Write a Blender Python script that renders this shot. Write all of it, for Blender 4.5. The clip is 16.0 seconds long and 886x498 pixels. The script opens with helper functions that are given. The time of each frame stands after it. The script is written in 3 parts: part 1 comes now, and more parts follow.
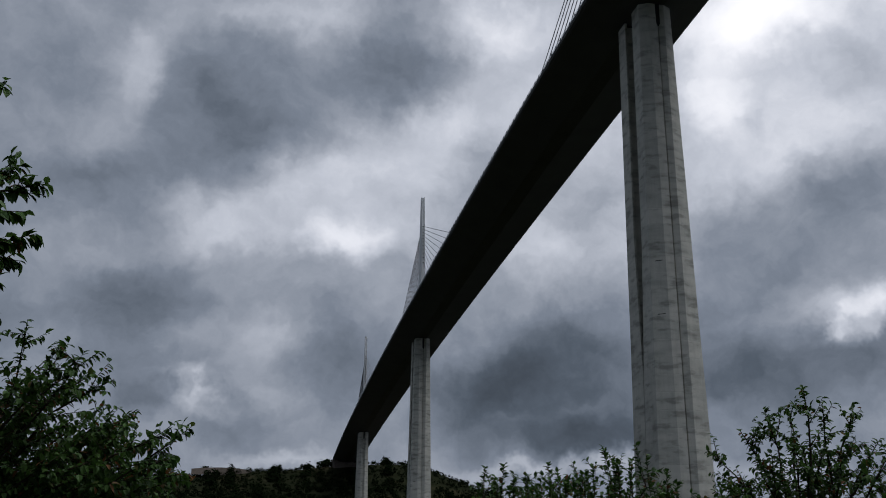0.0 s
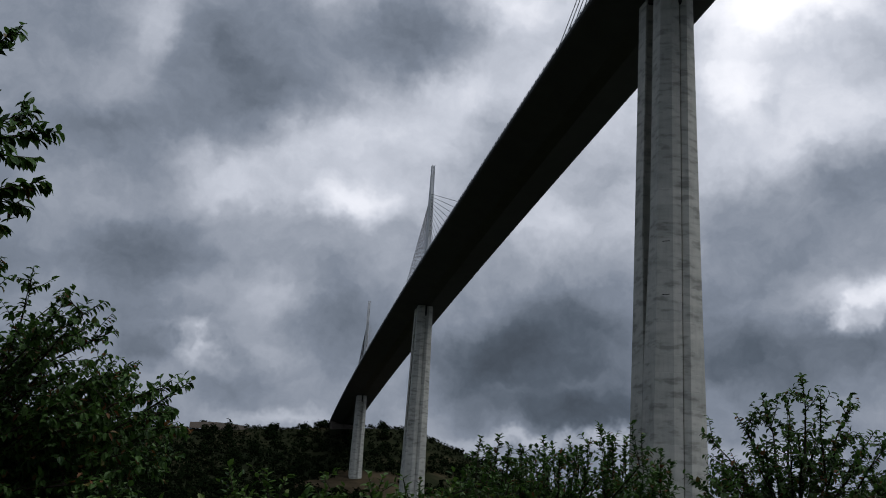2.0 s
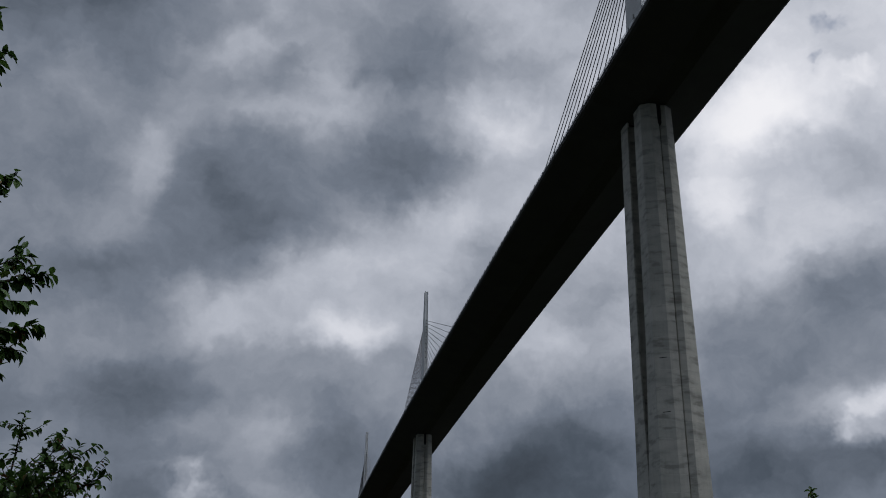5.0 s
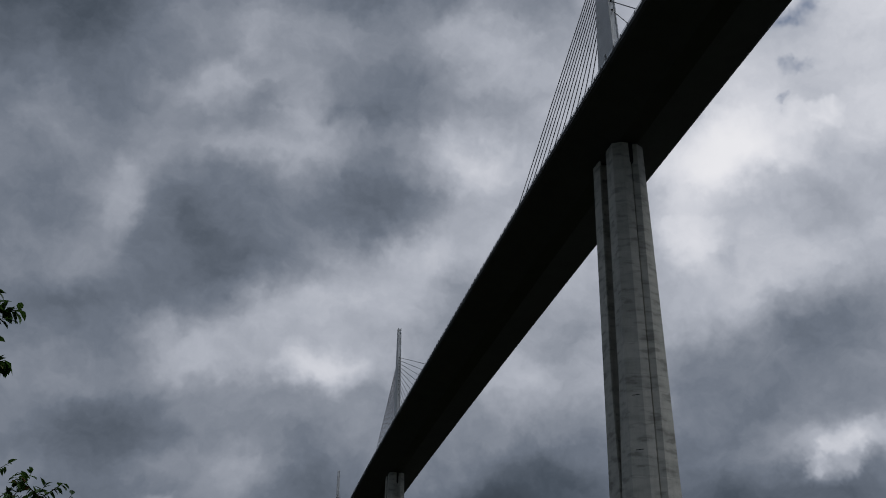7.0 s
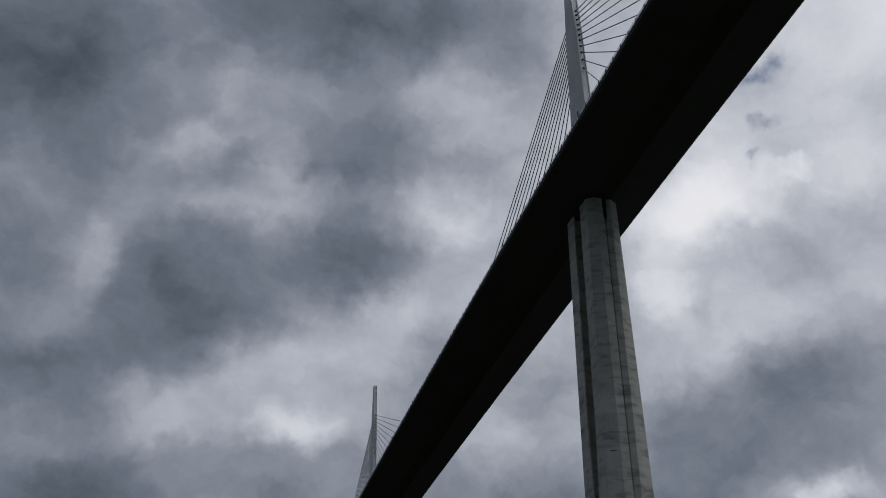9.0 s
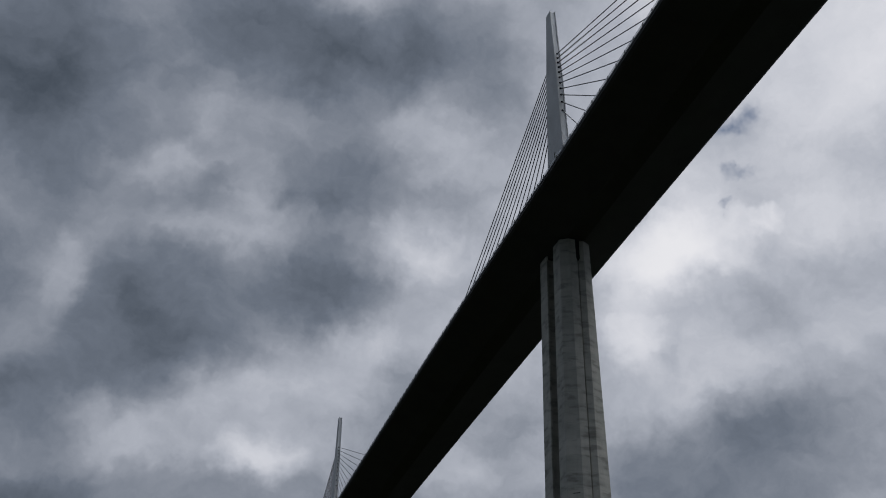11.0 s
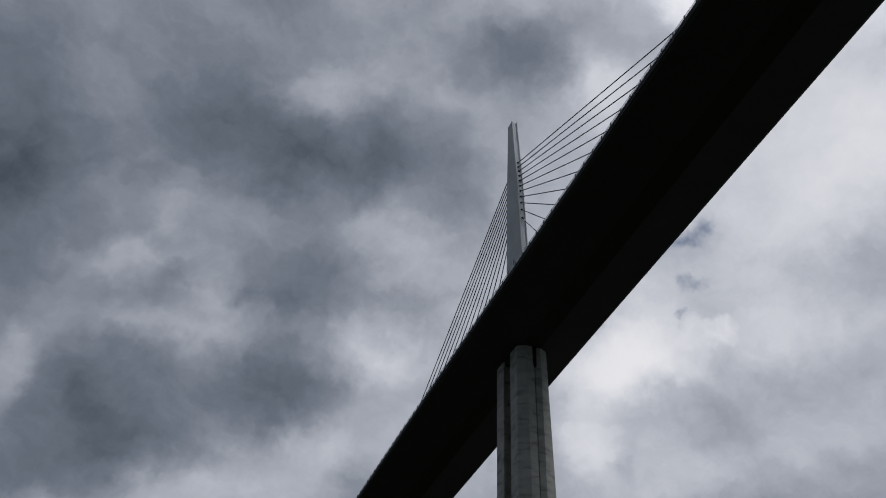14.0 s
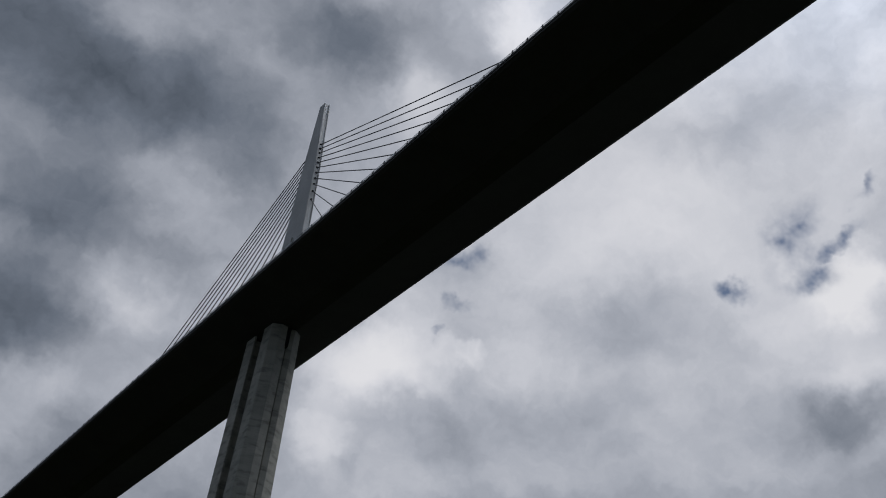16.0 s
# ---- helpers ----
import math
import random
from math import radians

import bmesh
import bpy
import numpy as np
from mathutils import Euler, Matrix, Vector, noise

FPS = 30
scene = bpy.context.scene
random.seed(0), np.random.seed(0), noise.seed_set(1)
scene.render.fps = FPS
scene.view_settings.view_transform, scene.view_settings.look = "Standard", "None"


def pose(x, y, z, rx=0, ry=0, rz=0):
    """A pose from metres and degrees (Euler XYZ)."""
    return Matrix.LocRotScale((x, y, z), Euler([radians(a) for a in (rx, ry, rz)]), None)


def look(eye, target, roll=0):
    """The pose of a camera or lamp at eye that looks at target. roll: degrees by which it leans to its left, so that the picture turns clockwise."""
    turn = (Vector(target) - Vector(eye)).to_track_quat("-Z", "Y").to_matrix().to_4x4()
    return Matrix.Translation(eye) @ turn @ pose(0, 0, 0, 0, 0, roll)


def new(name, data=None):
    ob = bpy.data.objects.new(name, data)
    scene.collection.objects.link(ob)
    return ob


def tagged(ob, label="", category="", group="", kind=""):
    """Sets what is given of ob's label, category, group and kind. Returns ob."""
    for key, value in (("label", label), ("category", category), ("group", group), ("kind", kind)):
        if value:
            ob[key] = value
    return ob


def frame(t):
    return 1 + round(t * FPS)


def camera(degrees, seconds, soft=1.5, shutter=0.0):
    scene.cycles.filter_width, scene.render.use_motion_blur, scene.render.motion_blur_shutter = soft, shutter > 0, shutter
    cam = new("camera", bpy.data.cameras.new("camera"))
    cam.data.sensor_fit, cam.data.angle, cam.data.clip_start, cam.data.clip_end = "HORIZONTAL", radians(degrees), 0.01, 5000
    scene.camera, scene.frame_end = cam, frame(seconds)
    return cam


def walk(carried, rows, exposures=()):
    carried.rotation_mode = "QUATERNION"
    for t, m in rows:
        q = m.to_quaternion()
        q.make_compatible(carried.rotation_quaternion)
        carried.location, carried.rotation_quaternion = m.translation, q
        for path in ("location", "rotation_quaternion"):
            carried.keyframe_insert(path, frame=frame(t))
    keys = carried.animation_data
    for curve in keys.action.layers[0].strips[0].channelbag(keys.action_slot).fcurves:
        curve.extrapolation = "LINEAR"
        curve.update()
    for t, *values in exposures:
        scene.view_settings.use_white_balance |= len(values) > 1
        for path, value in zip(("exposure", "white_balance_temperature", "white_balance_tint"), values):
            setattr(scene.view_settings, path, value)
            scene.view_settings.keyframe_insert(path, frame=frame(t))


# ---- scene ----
# The eye stands in the valley at about 1.6 m and only turns; yaw, pitch and roll in degrees.
EYE = (0.0, 0.0, 1.6)
TURNS = [
    (0, -21.968, 18.192, -0.371),
    (0.5, -22.471, 17.897, -1.000),
    (1, -23.652, 16.134, -2.177),
    (1.5, -22.693, 15.418, -2.963),
    (2, -22.497, 16.343, -3.455),
    (2.5, -21.829, 18.502, -3.079),
    (3, -21.684, 18.625, -2.158),
    (3.5, -22.059, 19.569, -1.097),
    (4, -21.254, 21.749, -0.526),
    (4.5, -21.432, 23.093, -0.875),
    (5, -21.991, 23.793, -1.004),
    (5.2, -22.401, 23.726, -0.979),
    (7.3, -23.518, 26.125, -0.511),
    (7.5, -22.870, 25.640, -0.224),
    (8, -23.587, 26.964, 0.181),
    (8.5, -24.227, 28.388, 0.427),
    (9, -24.630, 29.316, 0.467),
    (9.5, -25.419, 30.791, -0.169),
    (9.7, -26.013, 30.823, -0.256),
    (11.8, -27.490, 32.526, -0.830),
    (12, -26.861, 33.118, -0.462),
    (12.5, -26.649, 34.980, -1.208),
    (13, -27.769, 36.315, -0.536),
    (13.5, -28.499, 37.155, -0.068),
    (14, -30.372, 37.577, -1.054),
    (14.5, -34.728, 37.116, -2.225),
    (15, -37.553, 39.533, -2.740),
    (15.5, -42.977, 38.999, -2.947),
    (16, -49.548, 37.831, -4.563),
]
cam = camera(49.38, 16.0, soft=1.0)
walk(cam, [(t, pose(*EYE, 90 + pitch, roll, yaw)) for t, yaw, pitch, roll in TURNS],
     exposures=[(0.0, 0.05), (1.0, 0.05), (2.0, 0.15), (3.5, 0.0), (4.0, -0.1), (5.0, -0.2), (7.5, -0.33), (9.0, -0.33), (15.0, -0.38), (16.0, -0.45)])

# ---------------------------------------------------------------- sky and sun
SUN_AZ, SUN_EL = 108.0, 64.0


def heading(az, el):
    a, e = radians(az), radians(el)
    return Vector((math.sin(a) * math.cos(e), math.cos(a) * math.cos(e), math.sin(e)))


world = bpy.data.worlds.new("overcast_sky")
scene.world = world
world.use_nodes = True
wt = world.node_tree
wt.nodes.clear()


def wnode(kind, **sets):
    n = wt.nodes.new(kind)
    for k, v in sets.items():
        if k == "operation":
            n.operation = v
        elif k == "blend_type":
            n.blend_type = v
    return n


def wmath(op, a, b=None, c=None):
    n = wnode("ShaderNodeMath", operation=op)
    for i, v in enumerate((a, b, c)):
        if v is None:
            continue
        if isinstance(v, (int, float)):
            n.inputs[i].default_value = v
        else:
            wt.links.new(v, n.inputs[i])
    return n.outputs[0]


def wnoise(vec, scale, detail, rough, distortion=0.0, offset=(0, 0, 0), stretch=(1, 1, 1)):
    m = wnode("ShaderNodeMapping")
    m.inputs["Location"].default_value = offset
    m.inputs["Scale"].default_value = stretch
    wt.links.new(vec, m.inputs["Vector"])
    n = wnode("ShaderNodeTexNoise")
    n.inputs["Scale"].default_value = scale
    n.inputs["Detail"].default_value = detail
    n.inputs["Roughness"].default_value = rough
    n.inputs["Distortion"].default_value = distortion
    wt.links.new(m.outputs[0], n.inputs["Vector"])
    return n


def wvec(op, a, b):
    n = wnode("ShaderNodeVectorMath", operation=op)
    for i, v in enumerate((a, b)):
        if isinstance(v, tuple):
            n.inputs[i].default_value = v
        elif isinstance(v, (int, float)):
            n.inputs["Scale"].default_value = v
        else:
            wt.links.new(v, n.inputs[i])
    return n.outputs[0]


coord = wnode("ShaderNodeTexCoord").outputs["Generated"]
warp_big = wvec("SCALE", wvec("SUBTRACT", wnoise(coord, 5.0, 3.0, 0.5).outputs["Color"], (0.5, 0.5, 0.5)), 0.07)
warp_small = wvec("SCALE", wvec("SUBTRACT", wnoise(coord, 17.0, 4.0, 0.6, offset=(3, 1, 2)).outputs["Color"], (0.5, 0.5, 0.5)), 0.06)
warp_fine = wvec("SCALE", wvec("SUBTRACT", wnoise(coord, 48.0, 3.0, 0.6, offset=(1, 4, 2)).outputs["Color"], (0.5, 0.5, 0.5)), 0.014)
bent = wvec("ADD", wvec("ADD", wvec("ADD", coord, warp_big), warp_small), warp_fine)


def cloud(az, el, wide, high, lean=0.0, edge=1.0):
    """A soft lobe of the cloud cover, 0 to 1: its heading, its half width and height in degrees, and how far it leans."""
    out = heading(az, el)
    side = Vector((math.cos(radians(az)), -math.sin(radians(az)), 0))
    up = side.cross(out)
    c, s = math.cos(radians(lean)), math.sin(radians(lean))
    ax, ay = side * c + up * s, up * c - side * s
    m = wnode("ShaderNodeMapping")
    m.vector_type = "TEXTURE"
    m.inputs["Location"].default_value = out
    m.inputs["Rotation"].default_value = Matrix((ax, ay, ax.cross(ay))).transposed().to_euler()
    m.inputs["Scale"].default_value = (math.tan(radians(wide)) * 1.8, math.tan(radians(high)) * 1.8, 0.9)
    wt.links.new(bent, m.inputs["Vector"])
    g = wnode("ShaderNodeTexGradient")
    g.gradient_type = "SPHERICAL"
    wt.links.new(m.outputs[0], g.inputs["Vector"])
    soft = wnode("ShaderNodeMapRange")
    soft.interpolation_type = "SMOOTHSTEP"
    soft.inputs["From Max"].default_value = edge
    wt.links.new(g.outputs["Fac"], soft.inputs["Value"])
    return soft.outputs["Result"]


# az, el, half width, half height, lean, tone
BROAD_COVER = [
    (-2, 20, 14, 12, 0, -0.02),
    (16, 34, 14, 12, 0, 0.03),
    (40, 40, 14, 12, 0, 0.11),
    (40, 24, 14, 9, 0, 0.1),
    (62, 36, 14, 12, 0, 0.23),
    (20, 13, 14, 6, 0, -0.05),
    (40, 9, 14, 5, 0, -0.08),
    (4, 44, 14, 10, 0, -0.0),
    (78, 38, 14, 12, 0, 0.15),
    (76, 24, 14, 10, 0, 0.03),
    (24, 26, 12, 9, 0, 0.08),
    (48, 52, 14, 10, 0, 0.1),
    (26, 48, 12, 9, 0, -0.02),
]
HIGH_CENTRAL = [
    (18.5, 31.5, 7.9, 1.4, 0, 0.17),
    (12.9, 33.2, 1.4, 0.9, 0, 0.07),
    (26.8, 34.1, 2.2, 2.5, 0, 0.03),
    (13.2, 33.8, 1.1, 1.3, 0, 0.13),
    (19.5, 29.5, 2.9, 2.9, 0, -0.28),
    (28.3, 33.6, 2.2, 1.6, 0, -0.09),
    (18.6, 29.1, 2.7, 1.7, 0, 0.12),
    (13.3, 32.9, 2.2, 1.6, 0, -0.09),
    (19.4, 33.7, 4.1, 3.8, 0, -0.14),
]
HIGH_EASTERN = [
    (41.8, 29.8, 3.8, 1.9, 0, 0.13),
    (41.9, 30.5, 3.5, 1.6, 0, 0.13),
    (52.2, 34.5, 2.9, 2.9, 0, 0.03),
    (41.8, 30.3, 2.9, 1.7, 0, 0.13),
    (44.1, 32.2, 2.9, 1.9, -30, 0.05),
    (54.4, 28.8, 3.8, 1.6, -20, -0.06),
    (41.6, 28.6, 1.3, 1.0, -40, 0.06),
    (45.9, 31.0, 1.9, 1.6, 0, 0.07),
    (52.0, 34.0, 2.5, 1.6, 0, -0.05),
    (44.2, 33.7, 2.2, 1.9, 0, 0.05),
]
HIGH_FAR_EASTERN = [
    (74.6, 34.9, 1.7, 1.6, 0, 0.26),
    (62.8, 31.7, 6.0, 2.5, 0, -0.04),
    (72.0, 28.1, 3.0, 1.7, 0, -0.13),
    (74.5, 30.3, 1.6, 1.3, 0, 0.08),
    (61.0, 33.7, 5.1, 2.2, 0, -0.13),
    (69.6, 33.4, 2.2, 1.1, 15, 0.06),
    (72.0, 28.0, 2.9, 1.6, 0, -0.08),
    (74.6, 34.9, 1.6, 1.4, 0, 0.1),
]
HIGH_WESTERN = [
    (3.1, 27.1, 1.4, 3.2, -15, 0.05),
    (-0.2, 29.1, 2.9, 1.9, 0, 0.04),
    (-4.1, 35.7, 5.4, 3.8, 0, -0.09),
    (7.1, 34.5, 1.9, 1.3, 0, 0.09),
    (3.1, 27.2, 1.2, 1.9, 0, 0.08),
    (-3.5, 36.9, 3.8, 4.4, 0, -0.1),
    (10.0, 27.0, 6.7, 2.9, 0, -0.05),
    (-1.9, 30.9, 2.2, 1.6, 0, 0.07),
]
LOW_CENTRAL = [
    (15.3, 11.4, 2.7, 2.4, -20, -0.1),
    (12.0, 6.0, 2.9, 0.4, 0, 0.09),
    (12.1, 9.7, 1.3, 1.0, 0, 0.04),
    (28.6, 12.0, 6.0, 2.1, 18, -0.14),
    (25.8, 9.4, 3.8, 1.6, 0, -0.09),
    (30.1, 7.4, 4.8, 1.0, 0, -0.15),
    (27.7, 5.5, 4.1, 0.4, 4, 0.05),
    (28.4, 5.8, 4.4, 0.4, 4, 0.13),
    (31.9, 6.3, 2.5, 0.4, 0, 0.08),
    (15.2, 14.6, 6.0, 3.5, 0, 0.09),
]
LOW_EASTERN = [
    (38.9, 13.7, 2.9, 1.9, 0, -0.08),
    (42.6, 10.6, 5.7, 1.7, 0, -0.09),
    (43.9, 14.7, 1.9, 1.0, 30, 0.04),
    (41.4, 5.0, 4.8, 0.6, 0, 0.06),
    (46.9, 13.5, 2.5, 1.1, 0, 0.19),
]
LOW_WESTERN = [
    (10.2, 12.9, 3.8, 1.1, 0, 0.08),
    (11.2, 7.7, 2.5, 1.4, 0, -0.05),
    (5.3, 8.9, 1.3, 0.8, 0, -0.09),
    (2.3, 14.5, 4.4, 1.6, 0, -0.13),
]
MIDDLE_CENTRAL = [
    (17.0, 22.0, 4.8, 1.6, 5, 0.15),
    (22.4, 24.9, 2.5, 1.9, 20, 0.03),
    (15.4, 18.1, 1.9, 1.3, 0, 0.17),
    (28.0, 18.2, 1.9, 1.6, 30, 0.07),
    (12.4, 26.3, 7.6, 3.2, 8, -0.07),
    (16.2, 18.8, 2.5, 1.3, 0, 0.06),
    (20.8, 25.2, 4.1, 1.6, 20, 0.12),
    (14.5, 21.5, 4.4, 1.4, 0, 0.04),
    (22.8, 24.0, 3.5, 1.9, 0, -0.04),
    (14.1, 20.8, 5.1, 2.2, 0, -0.05),
    (24.1, 23.4, 4.4, 1.9, 0, -0.06),
]
MIDDLE_EASTERN = [
    (47.1, 26.9, 2.5, 2.2, 0, -0.05),
    (42.4, 17.9, 5.1, 2.9, 10, -0.16),
    (46.8, 20.5, 2.9, 1.9, 0, -0.13),
    (48.9, 24.1, 2.9, 1.6, 0, 0.02),
    (39.8, 26.5, 1.9, 1.9, -45, 0.1),
    (42.2, 21.7, 4.1, 1.6, 0, 0.09),
    (44.5, 24.9, 1.9, 1.9, -40, 0.08),
    (41.6, 24.3, 3.5, 1.9, 0, 0.04),
    (42.5, 15.5, 4.8, 3.2, 0, 0.05),
]
MIDDLE_FAR_EASTERN = [
    (65.7, 26.5, 3.8, 1.6, 0, 0.02),
    (64.0, 26.5, 4.1, 1.6, 0, -0.04),
]
MIDDLE_WESTERN = [
    (7.2, 24.8, 4.1, 2.4, 0, -0.05),
    (-3.6, 26.0, 3.8, 4.8, 0, -0.06),
    (9.8, 19.1, 7.3, 1.7, 0, 0.18),
    (-2.1, 15.7, 3.5, 1.6, 0, 0.04),
    (8.2, 23.2, 3.8, 1.7, 0, -0.04),
    (0.9, 20.2, 3.5, 1.9, 0, -0.04),
    (2.2, 19.9, 2.9, 1.9, 0, -0.12),
    (-0.8, 23.8, 5.7, 3.8, 0, 0.05),
]
UPPER_CENTRAL = [
    (24.8, 38.4, 2.5, 1.9, 0, 0.08),
    (24.0, 42.0, 5.1, 2.9, 0, -0.08),
    (29.5, 46.3, 2.2, 1.1, 0, 0.03),
    (18.5, 46.2, 1.9, 1.3, 0, 0.1),
    (24.9, 42.2, 6.3, 2.9, 5, -0.09),
    (13.2, 42.3, 3.8, 2.9, 0, -0.13),
    (30.5, 38.8, 2.9, 1.6, 0, -0.07),
]
UPPER_EASTERN = [
    (35.7, 47.1, 3.5, 2.2, 0, -0.06),
    (43.2, 47.0, 1.7, 1.9, 30, 0.13),
    (37.6, 48.5, 4.4, 1.9, 0, -0.14),
    (51.5, 51.0, 1.7, 1.6, 30, 0.2),
    (53.4, 41.8, 1.9, 1.9, 0, 0.04),
]
UPPER_FAR_EASTERN = [
    (60.3, 40.0, 3.8, 2.5, 0, 0.1),
    (71.3, 46.9, 4.8, 2.2, 10, -0.03),
    (77.6, 41.6, 1.9, 1.6, 0, 0.06),
    (69.1, 40.9, 2.5, 1.9, 0, -0.02),
    (63.8, 41.4, 1.9, 1.3, 0, 0.05),
    (69.7, 44.0, 4.1, 1.6, 10, -0.09),
]
UPPER_WESTERN = [
    (9.0, 38.4, 1.4, 1.3, 0, 0.07),
    (2.9, 45.8, 6.3, 1.9, 0, -0.05),
    (-3.5, 42.5, 2.9, 1.9, 0, -0.03),
    (9.4, 38.7, 1.4, 1.6, 0, 0.08),
    (9.6, 38.4, 1.9, 1.9, 0, -0.08),
]
tone = wmath("MULTIPLY_ADD", wnoise(bent, 4.5, 5.0, 0.5, 0.0, stretch=(1, 1, 1.6)).outputs["Fac"], 0.12, 0.56 - 0.06 - 0.17)
tone = wmath("MULTIPLY_ADD", wnoise(bent, 11.0, 6.0, 0.56, 0.0, offset=(5, 2, 1), stretch=(1, 1, 1.4)).outputs["Fac"], 0.34, tone)
for bank in (BROAD_COVER, HIGH_CENTRAL, HIGH_EASTERN, HIGH_FAR_EASTERN, HIGH_WESTERN, LOW_CENTRAL, LOW_EASTERN, LOW_WESTERN, MIDDLE_CENTRAL, MIDDLE_EASTERN, MIDDLE_FAR_EASTERN, MIDDLE_WESTERN, UPPER_CENTRAL, UPPER_EASTERN, UPPER_FAR_EASTERN, UPPER_WESTERN):
    for az, el, wide, high, lean, amount in bank:
        tone = wmath("MULTIPLY_ADD", cloud(az, el, wide, high, lean, 0.9), amount, tone)
# unseen dark lobes low behind the eye, added to dim light on the piers
for az in (170, 215, 260, 305):
    tone = wmath("MULTIPLY_ADD", cloud(az, 10, 40, 24), -0.08, tone)
# rifts with crisp, torn edges
shred = wmath("MULTIPLY", wmath("SUBTRACT", wnoise(bent, 16.0, 3.0, 0.5, offset=(2, 7, 3)).outputs["Fac"], 0.34), 3.0)
for az, el, wide, high, lean, amount in [(8.3, 9.5, 1.3, 1.1, -20, 0.34), (7.1, 9.7, 1.0, 0.4, -10, 0.20), (10.1, 9.6, 1.6, 0.6, 10, 0.07), (46.3, 12.5, 1.3, 0.9, 35, 0.32),
                                         (45.1, 12.0, 0.8, 0.4, 40, 0.20), (47.8, 31.2, 0.8, 0.6, 0, 0.16), (49.3, 31.6, 0.7, 0.6, 0, 0.20), (74.6, 34.9, 1.9, 1.6, 20, 0.14),
                                         (51.0, 50.7, 1.3, 1.9, 30, 0.14), (40.0, 25.5, 2.9, 1.4, -40, 0.12)]:
    tone = wmath("MULTIPLY_ADD", wmath("MULTIPLY", cloud(az, el, wide, high, lean, 0.7), shred), amount, tone)
ramp = wnode("ShaderNodeValToRGB")
stops = [(0.17, (0.033, 0.041, 0.053)), (0.2975, (0.082, 0.102, 0.133)), (0.425, (0.184, 0.214, 0.269)), (0.527, (0.312, 0.342, 0.405)),
         (0.646, (0.515, 0.545, 0.620)), (0.765, (0.74, 0.76, 0.83)), (0.87, (0.88, 0.89, 0.95)), (1.0, (1.0, 1.0, 1.04))]
tone = wmath("MULTIPLY", tone, 0.85)
while len(ramp.color_ramp.elements) < len(stops):
    ramp.color_ramp.elements.new(0.5)
for e, (at, col) in zip(ramp.color_ramp.elements, stops):
    e.position, e.color = at, (*col, 1)
wt.links.new(tone, ramp.inputs[0])
# thin bright cover added out of view, beside the sun, to light the piers
g = cloud(SUN_AZ + 24, SUN_EL + 8, 22, 22)
glow = wmath("MULTIPLY_ADD", g, 8.0, 1.0)
lit = wnode("ShaderNodeVectorMath", operation="SCALE")
wt.links.new(ramp.outputs[0], lit.inputs[0])
wt.links.new(glow, lit.inputs["Scale"])
# small gaps to the blue
sky = wnode("ShaderNodeTexSky")
sky.sky_type = "NISHITA"
sky.sun_disc = False
sky.sun_elevation, sky.sun_rotation = radians(SUN_EL), radians(SUN_AZ)
blue = wvec("SCALE", sky.outputs[0], 0.07)
gap = None
for az, el, wide, high, lean in [(71.2, 38.0, 1.46, 1.20, 20), (72.0, 35.9, 1.78, 0.82, -10), (66.7, 35.6, 0.82, 0.48, 0), (74.4, 37.2, 1.46, 0.41, 10),
                                 (76.6, 39.0, 0.57, 0.32, 30), (48.0, 37.5, 0.82, 0.63, 20), (48.0, 34.4, 0.63, 0.29, 0), (46.9, 32.4, 0.38, 0.22, 20)]:
    v = cloud(az, el, wide, high, lean)
    gap = v if gap is None else wmath("MAXIMUM", gap, v)
torn = wmath("MULTIPLY", wmath("SUBTRACT", wnoise(coord, 30.0, 3.0, 0.55).outputs["Fac"], 0.32), 3.6)
gap = wmath("MULTIPLY", gap, torn)
mix = wnode("ShaderNodeMix")
mix.data_type = "RGBA"
mix.clamp_factor = True
wt.links.new(gap, mix.inputs["Factor"])
wt.links.new(lit.outputs[0], mix.inputs["A"])
wt.links.new(blue, mix.inputs["B"])
bg = wnode("ShaderNodeBackground")
wt.links.new(mix.outputs["Result"], bg.inputs["Color"])
out = wnode("ShaderNodeOutputWorld")
wt.links.new(bg.outputs[0], out.inputs["Surface"])

sun = new("sun", bpy.data.lights.new("sun", "SUN"))
sun.data.energy, sun.data.angle, sun.data.color = 1.45, radians(40), (1.0, 0.97, 0.92)
sun.matrix_world = look(heading(SUN_AZ, SUN_EL) * 400, (0, 0, 0))


# ---------------------------------------------------------------- materials
def material(name, roughness=0.8, metallic=0.0):
    m = bpy.data.materials.new(name)
    m.use_nodes = True
    nt = m.node_tree
    b = nt.nodes["Principled BSDF"]
    b.inputs["Roughness"].default_value = roughness
    b.inputs["Metallic"].default_value = metallic
    return m, nt, b


def node(nt, kind, links=(), **values):
    n = nt.nodes.new(kind)
    for k, v in values.items():
        n.inputs[k.replace("_", " ")].default_value = v
    for src, dst in links:
        nt.links.new(src, n.inputs[dst])
    return n


def tones(nt, fac, stops):
    r = nt.nodes.new("ShaderNodeValToRGB")
    while len(r.color_ramp.elements) < len(stops):
        r.color_ramp.elements.new(0.5)
    for e, (at, col) in zip(r.color_ramp.elements, stops):
        e.position, e.color = at, (*col, 1)
    nt.links.new(fac, r.inputs[0])
    return r.outputs[0]


def blend(nt, how, fac, a, b):
    n = nt.nodes.new("ShaderNodeMix")
    n.data_type, n.blend_type = "RGBA", how
    for v, key in ((fac, "Factor"), (a, "A"), (b, "B")):
        if isinstance(v, (int, float)):
            n.inputs[key].default_value = v
        elif isinstance(v, tuple):
            n.inputs[key].default_value = (*v, 1)
        else:
            nt.links.new(v, n.inputs[key])
    return n.outputs["Result"]


